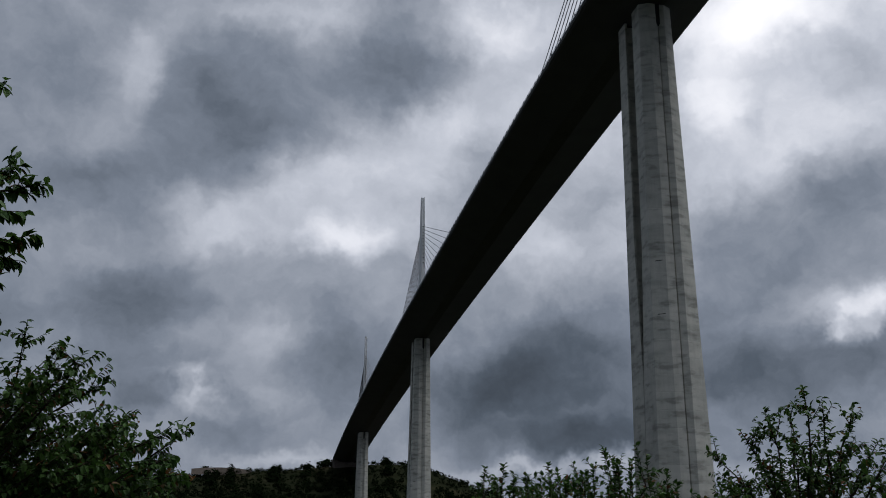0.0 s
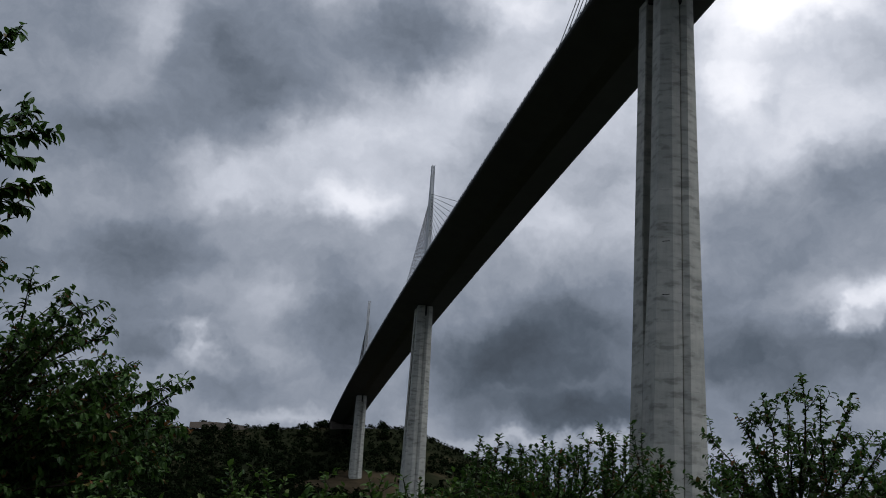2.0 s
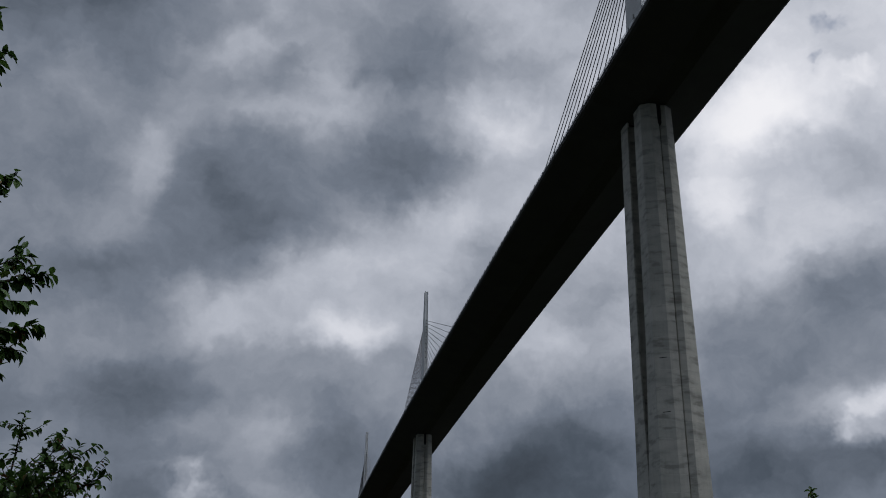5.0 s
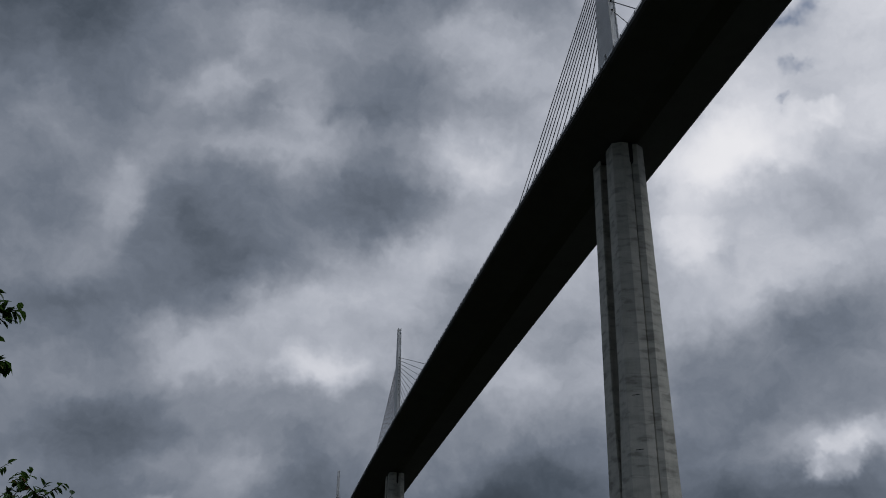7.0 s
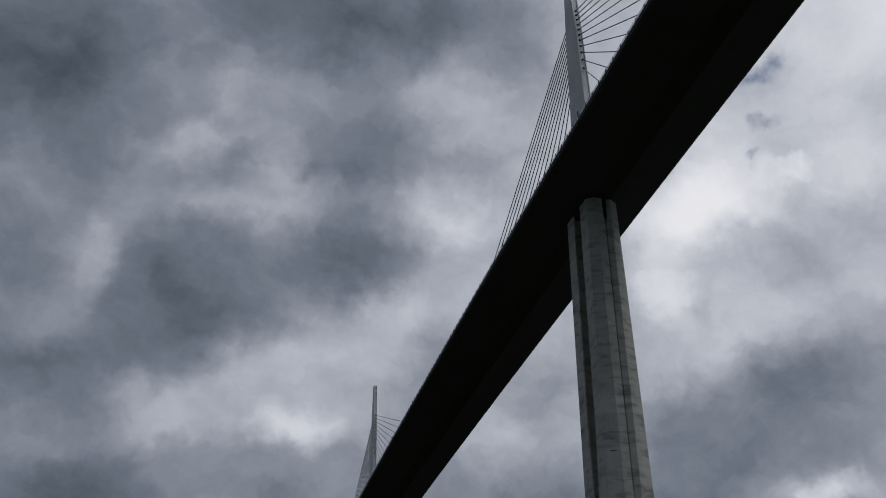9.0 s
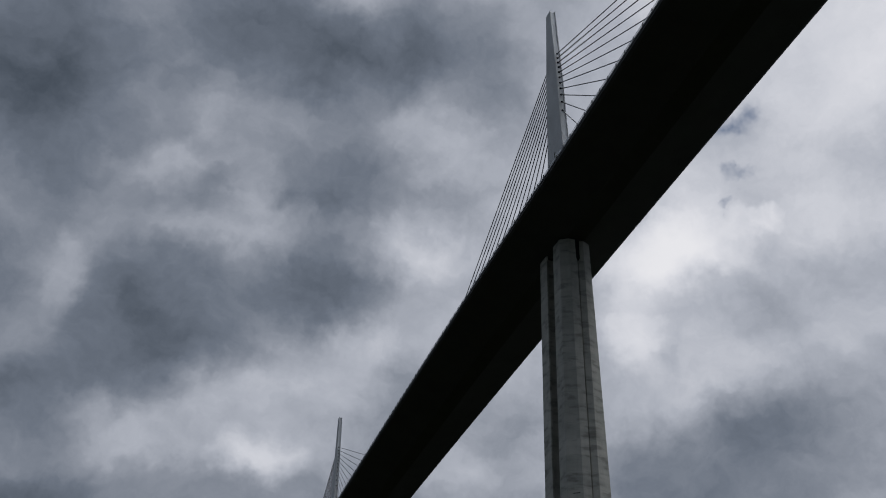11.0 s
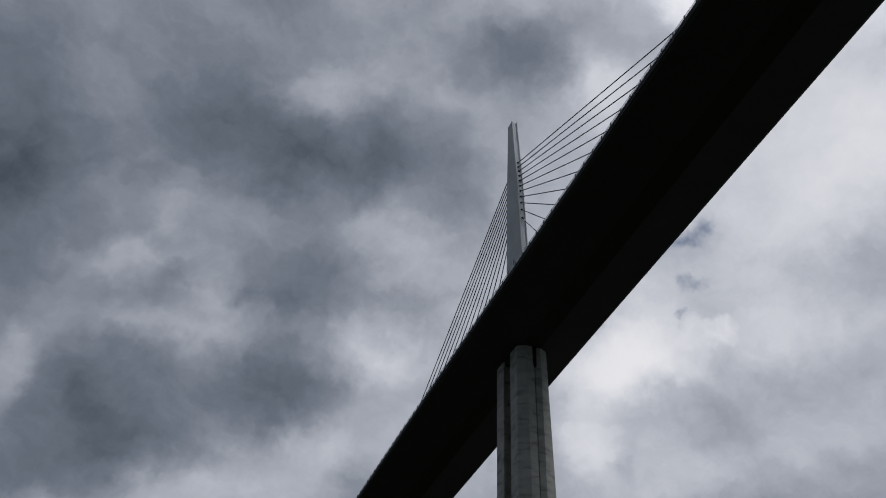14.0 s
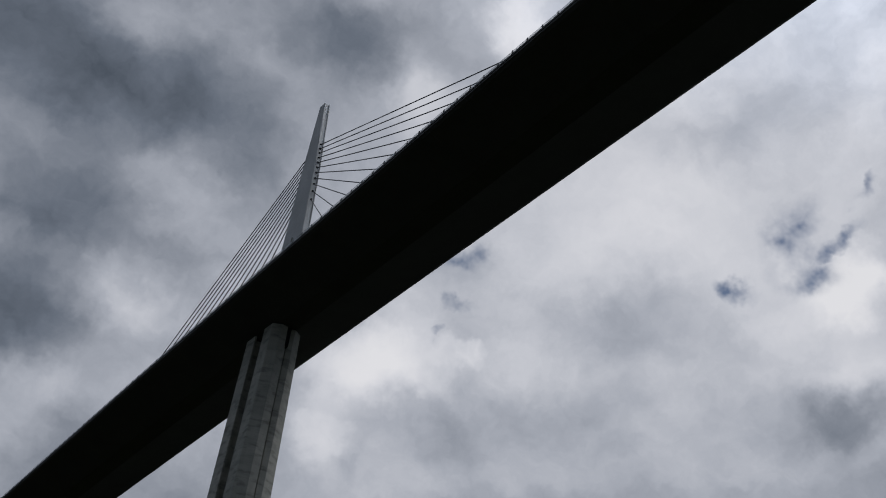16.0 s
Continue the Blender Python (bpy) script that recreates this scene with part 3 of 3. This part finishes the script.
def pylon(s):
    z0 = along(s).z
    ob = thing("bridge_pylon", "white painted steel A-shaped bridge pylon with stay openings", "bridge pylon", upright(s, 0, 0, z0), "bridge pylons")

    def half(h):
        return 1.25 - 0.22 * h / 87

    for sign in (-1, 1):
        rs = []
        for h in (0.0, 10, 20, 30):
            o, w = leg_depth(h), half(h)
            i = max(0.02, o - 2.9 - h * 0.07)
            rs.append([upright(s, sign * a, b * sign, z0 + h) for a, b in ((i, -w), (o - 0.15, -w), (o, -w + 0.15), (o, w - 0.15), (o - 0.15, w), (i, w))])
        v, f = loft(rs)
        part("leg", v, f, M_PYLON, ob)
    rs = []
    for h in (30.0, 44.0, 50, 58, 65, 72, 80, 84.6, 85.6):
        o, w = leg_depth(h), half(h)
        rs.append([upright(s, a, b, z0 + h) for a, b in ((-o + 0.15, -w), (o - 0.15, -w), (o, -w + 0.15), (o, w - 0.15), (o - 0.15, w), (-o + 0.15, w), (-o, w - 0.15), (-o, -w + 0.15))])
    v, f = loft(rs)
    mast = part("mast", v, f, M_PYLON, ob)
    for sign in (-1, 1):
        for side in (-1, 1):
            rs = []
            for h in (6.0, 33, 58, 72, 86.0):
                o, w = leg_depth(h), half(h)
                rs.append([upright(s, sign * (o + a), side * (w + b), z0 + h) for a, b in ((-0.05, -0.36), (0.28, -0.34), (0.28, -0.10), (-0.05, -0.08))])
            v, f = loft(rs)
            part("edge_flange", v, f, M_PYLON, mast)
        for h in HOLES:
            o = leg_depth(h)
            c = upright(s, sign * (o + 0.02), 0, z0 + h)
            e = upright(s, sign * (o + 0.16), 0, z0 + h - 0.08)
            # no hole is cut: a black plug carries the opening's inner shade
            v, f = tube([c, e], [0.36, 0.34], 10)
            part("stay_opening", v, f, M_HOLE, mast, "dark round stay opening")
    for sign in (-1, 1):
        for i, h in enumerate(HOLES):
            reach = 36.4 + 12.51 * i
            a = upright(s, sign * leg_depth(h), 0, z0 + h)
            e = along(s + sign * reach, 0, 0.3)
            way = (e - a).normalized()
            v, f = tube([a + way * 0.4, a.lerp(e, 0.5) - Vector((0, 0, 0.25)), e], [0.155, 0.155, 0.155], 7)
            cable = part("stay_cable", v, f, M_STAY)
            tagged(cable, "white-sheathed steel stay cable from pylon to deck, coloured dark as if backlit", "stay cable", "stay cables")


for s in PIERS:
    pylon(s)

# ---------------------------------------------------------------- abutment
p = along(900)
abut = thing("bridge_abutment", "weathered brown concrete abutment at the hillside", "abutment", (p.x, p.y, ground_height(p.x, p.y) - 6))
rs = []
for s, w, zt in ((886, 14.5, -4.9), (898, 15.5, -4.7), (930, 16.0, -4.6)):
    rs.append([along(s, -w, -34), along(s, w, -34), along(s, w, zt), along(s, -w, zt)])
v, f = loft(rs)
part("abutment_wall", v, f, M_OLD_CONCRETE, abut)
rs = [[along(s, v, z) for v, z in ((-16, -4.5), (16, -4.5), (16, 0.2), (-16, 0.2))] for s in (892.2, 960)]
v, f = loft(rs)
part("abutment_slab", v, f, M_OLD_CONCRETE, abut)

# ---------------------------------------------------------------- far woods
rng = random.Random(7)


def clump(heap, centre, size, rng):
    """A ragged low crown of leafy facets."""
    for k in range(26):
        a, e = rng.uniform(0, 2 * math.pi), math.asin(rng.uniform(-0.25, 1))
        d = Vector((math.cos(a) * math.cos(e), math.sin(a) * math.cos(e), math.sin(e) * 1.15)) * size * rng.uniform(0.55, 1.05)
        c = centre + d
        n = (d.normalized() + Vector((rng.uniform(-.6, .6), rng.uniform(-.6, .6), rng.uniform(-.3, .8)))).normalized()
        x = n.orthogonal().normalized()
        y = n.cross(x)
        q = size * rng.uniform(0.20, 0.36)
        heap.add([c + x * q, c + y * q * 0.8 + n * q * 0.2, c - x * q * 0.9, c - y * q - n * q * 0.2], [(0, 1, 2), (0, 2, 3)])


heap = Heap()
clear_spots = [(along(s, v).x, along(s, v).y, q) for s, v, q in ((342, 0, 24), (684, 0, 20), (640, -14, 36), (676, 10, 30), (600, 34, 34), (560, 12, 22), (878, -8, 20))]
made = 0
while made < 11500:
    az, r = rng.uniform(-14, 42), 380 + 760 * math.sqrt(rng.random())
    if made > 10300:
        r = rng.uniform(1060, 1130)
    x, y = r * math.sin(radians(az)), r * math.cos(radians(az))
    if any(math.hypot(x - a, y - b) < q for a, b, q in clear_spots):
        continue
    if r < 1050 and noise.noise(Vector((x, y, 3)) * 0.011) < -0.42:
        continue
    made += 1
    size = rng.uniform(1.8, 4.0) * (1 if rng.random() > 0.1 else 1.5)
    if r > 1040:
        size *= 0.55 if noise.noise(Vector((az * 1.1, 5, 0))) < 0.12 else 1.25
    clump(heap, Vector((x, y, ground_height(x, y) + size * 0.45)), size, rng)
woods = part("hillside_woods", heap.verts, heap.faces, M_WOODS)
tagged(woods, "green oak scrub and woods covering the hillside, darkened for cloud shade", "woods", kind="stuff")


# ---------------------------------------------------------------- near trees and hedge
def place(az, el, r):
    return Vector(EYE) + heading(az, el) * (r / max(0.2, math.cos(radians(el))))


def leaf(heap, at, way, up, size, rng):
    """One pointed leaf, folded along its rib and bent at the tip."""
    way = way.normalized()
    side = way.cross(up)
    side = side.normalized() if side.length > 1e-3 else way.orthogonal().normalized()
    top = side.cross(way)
    w = size * rng.uniform(0.22, 0.32)
    bend = size * rng.uniform(0.04, 0.22)
    b1, b2 = at + way * size * 0.30, at + way * size * 0.66 - top * bend * 0.35
    c = at + way * size - top * bend
    l1, r1 = b1 + side * w + top * w * 0.35, b1 - side * w + top * w * 0.35
    l2, r2 = b2 + side * w * 0.82 + top * w * 0.3, b2 - side * w * 0.82 + top * w * 0.3
    heap.add([at, b1, b2, c, l1, l2, r1, r2], [(0, 1, 4), (4, 1, 2, 5), (5, 2, 3), (0, 6, 1), (6, 7, 2, 1), (7, 3, 2)])


def twig(leaves, woods, start, end, thick, size, pitch, rng, droop=0.35):
    """A twig with leaves set along it."""
    span = end - start
    mid = start.lerp(end, 0.5) + Vector((rng.uniform(-.06, .06), rng.uniform(-.06, .06), rng.uniform(-0.02, .06))) * span.length
    v, f = tube([start, mid, end], [thick, thick * 0.7, thick * 0.3], 4)
    woods.add(v, f)
    n = max(3, int(span.length / pitch))
    for i in range(n + 1):
        t = 0.12 + 0.88 * i / n
        p = (start.lerp(mid, t * 2) if t < 0.5 else mid.lerp(end, t * 2 - 1))
        a = rng.uniform(0, 2 * math.pi)
        d = span.normalized()
        x = d.orthogonal().normalized()
        y = d.cross(x)
        out = x * math.cos(a) + y * math.sin(a)
        way = d * rng.uniform(0.3, 0.9) + out * 0.8 + Vector((0, 0, -droop * rng.uniform(0.3, 1.6)))
        leaf(leaves, p, way, Vector((rng.uniform(-.5, .5), rng.uniform(-.5, .5), 1)), size * rng.uniform(0.7, 1.2), rng)


def tree(name, label, category, root, tops, fill, size, mat, seed, pitch=0.05, spread=0.5, fork=0.35, droop=0.35, shoots=5, lift=0.0, group=""):
    """A tree whose limbs reach the given tops (places), with further limbs to the fill places inside the crown."""
    rng = random.Random(seed)
    root = Vector(root)
    ob = thing(name, label, category, root, group)
    leaves, wood = Heap(), Heap()
    high = max(p.z for p in tops) - root.z
    knot = root + Vector((0, 0, high * fork))
    v, f = tube([root - Vector((0, 0, 0.2)), root + Vector((0.03, 0.02, high * fork * 0.5)), knot], [high * 0.022, high * 0.018, high * 0.015], 8)
    part("trunk", v, f, M_WOOD, ob, smooth=True)
    for k, tip in enumerate(list(tops) + list(fill)):
        start = knot + Vector((0, 0, rng.uniform(-0.15, 0.25) * high * fork))
        reach = tip - start
        bow = start.lerp(tip, 0.45) + Vector((rng.uniform(-.08, .08), rng.uniform(-.08, .08), rng.uniform(-.02, .10))) * reach.length
        bow2 = bow.lerp(tip, 0.55) + Vector((rng.uniform(-.04, .04), rng.uniform(-.04, .04), rng.uniform(0, .05))) * reach.length
        if lift:
            bow2 = tip - Vector((rng.uniform(-.1, .1), rng.uniform(-.1, .1), lift * rng.uniform(0.7, 1.2)))
        v, f = tube([start, bow, bow2, tip], [high * 0.006, high * 0.0035, high * 0.002, 0.002], 5)
        part("limb", v, f, M_WOOD, ob)
        twig(leaves, wood, bow2, tip, 0.006, size, pitch * 0.6, rng, droop)
        twig(leaves, wood, bow.lerp(bow2, 0.4), bow2, 0.007, size, pitch * 0.8, rng, droop)
        for j in range(shoots):
            t = rng.uniform(0.15, 0.95)
            p = start.lerp(bow, 0.5).lerp(tip, t) if t < 0.3 else bow.lerp(bow2, (t - 0.3) / 0.35) if t < 0.65 else bow2.lerp(tip, (t - 0.65) / 0.35)
            d = reach.normalized() * rng.uniform(0.2, 0.8) + Vector((rng.uniform(-1, 1), rng.uniform(-1, 1), rng.uniform(-.5, .55)))
            ln = spread * rng.uniform(0.45, 1.0) * (1.15 - 0.6 * t)
            twig(leaves, wood, p, p + d.normalized() * ln, 0.005, size, pitch, rng, droop)
    tagged(part("twig_mass", wood.verts, wood.faces, M_WOOD, ob), kind="stuff")
    part("crown", leaves.verts, leaves.faces, mat, ob)
    return ob


def below(outline, r0, r1, n, low, rng, margin=0.7):
    """n places inside a crown: under its outline of (az, el), between two distances."""
    got = []
    while len(got) < n:
        az = rng.uniform(outline[0][0], outline[-1][0])
        for (a0, e0), (a1, e1) in zip(outline, outline[1:]):
            if a0 <= az <= a1:
                top = e0 + (e1 - e0) * (az - a0) / max(1e-6, a1 - a0)
                break
        el = low + (top - margin - low) * rng.random() ** 0.8
        got.append(place(az, el, rng.uniform(r0, r1)))
    return got


rng = random.Random(21)
LEFT = [(-14, 13), (-6, 13.4), (-3.8, 12.9), (-2.0, 12.7), (0.0, 11.5), (2.0, 11.3), (2.9, 9.8), (4.3, 8.2), (6.2, 7.0), (7.4, 7.4)]
tops = [place(a, e, 7.6 + 0.5 * math.sin(i * 2.1)) for i, (a, e) in enumerate(LEFT)]
tree("cherry_tree", "leafy green cherry tree standing behind the hedge", "tree", place(-7, 0, 8.2) - Vector((0, 0, 1.75)), tops,
     below(LEFT, 6.9, 8.8, 185, -1.0, rng, 1.0), 0.064, M_LEAF, 3, pitch=0.019, spread=0.46, droop=0.6, shoots=9, group="garden trees")
OVER = [(-5.1, 25.3), (-3.5, 21.0), (-2.0, 20.2), (-3.0, 18.5), (-2.2, 17.4), (-2.9, 15.8), (-4.0, 14.6), (-5.2, 20.4)]
tops = [place(a, e, 6.2 + 0.25 * math.sin(i * 1.7)) for i, (a, e) in enumerate(OVER)]
tree("tall_cherry_tree", "tall cherry tree with drooping leafy branch ends", "tree", place(-17, 0, 6.4) - Vector((0, 0, 1.75)), tops,
     [place(rng.uniform(-16, -6.5), rng.uniform(14, 34), rng.uniform(5.6, 7.2)) for i in range(40)], 0.095, M_LEAF, 5, pitch=0.022, spread=0.30, fork=0.6, droop=0.7, shoots=6, group="garden trees")
MID = [(19.7, 1.5), (21.0, 2.8), (24.4, 5.4), (25.5, 5.6), (26.7, 5.0), (28.0, 5.6), (29.5, 5.6), (31.2, 6.5), (33.1, 6.6), (34.7, 5.0), (35.2, 2.8)]
tops = [place(a, e, 12.5 + math.sin(i * 1.3)) for i, (a, e) in enumerate(MID)]
tops += [place(a + 0.55, e - 0.5, 12.8 + math.sin(i * 2.3)) for i, (a, e) in enumerate(MID[1:-1])]
tops += [place(a - 0.45, e - 0.9, 12.2 + math.sin(i * 1.1)) for i, (a, e) in enumerate(MID[1:-1])]
tree("plum_thicket", "dense green plum thicket with upright shoots", "shrub", place(28, 0, 12.6) - Vector((0, 0, 1.85)), tops,
     below(MID, 11.6, 13.8, 240, -2.0, rng, 0.8), 0.074, M_LEAF, 8, pitch=0.023, spread=0.40, fork=0.25, droop=0.05, shoots=8, lift=0.55, group="garden trees")
RIGHT = [(36.6, 3.6), (37.1, 6.2), (38.9, 7.3), (40.3, 8.4), (41.4, 8.5), (42.5, 9.5), (43.4, 8.6), (44.9, 8.0), (46.1, 6.6), (46.9, 6.2), (47.4, 4.0)]
tops = [place(a, e, 9.5 + 0.6 * math.sin(i * 1.9)) for i, (a, e) in enumerate(RIGHT)]
tree("young_fruit_tree", "young fruit tree with open leafy twigs", "tree", place(41.8, 0, 9.6) - Vector((0, 0, 1.8)), tops,
     below(RIGHT, 8.9, 10.3, 72, -1.0, rng, 1.9), 0.060, M_LEAF, 11, pitch=0.019, spread=0.46, fork=0.45, droop=0.5, shoots=10, group="garden trees")
for k, (a0, a1, e, r) in enumerate([(-9, 4, -0.6, 5.2), (2, 12, 0.2, 5.6), (10, 20, 2.2, 6.2), (18, 27, 2.2, 6.0), (26, 36, 0.8, 6.3), (35, 47, 0.8, 6.0)]):
    line = [(a0 + (a1 - a0) * i / 9, e + 0.7 * math.sin(i * 2.3 + k)) for i in range(10)]
    tops = [place(a, q, r + 0.3 * math.sin(i * 1.9)) for i, (a, q) in enumerate(line)]
    tree("hedge_bush", "bright green leafy hedge bush along the garden edge", "hedge", place((a0 + a1) / 2, 0, r) - Vector((0, 0, 1.72)), tops,
         below(line, r - 0.4, r + 0.5, 90, -6.0, rng, 0.3), 0.052, M_HEDGE, 30 + k, pitch=0.024, spread=0.33, fork=0.3, droop=0.1, shoots=6, group="hedge bushes")
FAR_RIGHT = [(47.7, 5.2), (48.4, 6.8), (48.2, 4.0), (49.5, 7.5), (51.0, 7.0), (52.5, 5.0)]
tops = [place(a, e, 9.0 + 0.4 * math.sin(i * 1.9)) for i, (a, e) in enumerate(FAR_RIGHT)]
tree("young_fruit_tree", "young fruit tree with sparse leafy twigs", "tree", place(50.5, 0, 9.0) - Vector((0, 0, 1.8)), tops,
     [place(rng.uniform(48.5, 52.5), rng.uniform(-1, 4), rng.uniform(8.6, 9.4)) for i in range(24)], 0.062, M_LEAF, 14, pitch=0.024, spread=0.35, fork=0.3, droop=0.2, shoots=4, group="garden trees")

# small white cabin beside the road at the abutment
c = along(912, -22, -2.5)
cabin = thing("service_cabin", "small white cabin on the ridge beside the abutment", "cabin", (c.x, c.y, c.z - 3))
for name, w, z0, z1, mat in (("wall", 1.6, -6.0, 2.4, M_PYLON), ("roof", 1.85, 2.4, 2.7, M_FASCIA)):
    v, f = loft([[c + Vector((a * w, b * w * 0.7, z)) for a, b in ((-1, -1), (1, -1), (1, 1), (-1, 1))] for z in (z0, z1)])
    part(name, v, f, mat, cabin)

# pale road bank along the skyline
bank = thing("road_bank", "pale tan earth bank of a road along the ridge", "road bank", place(9.4, 5.1, 1112))
rs = []
for i in range(13):
    az = 7.6 + 3.3 * i / 12
    lift = 1.6 * math.sin(math.pi * (i + 0.6) / 13) + 0.4
    rs.append([place(az, ridge_el, r) + Vector((0, 0, z)) for ridge_el, r, z in ((5.05, 1106, -5), (5.05, 1110, lift * 1.5), (5.05, 1116, lift * 1.5), (5.05, 1120, -5))])
v, f = loft(rs)
part("earth_slope", v, f, M_BANK, bank)
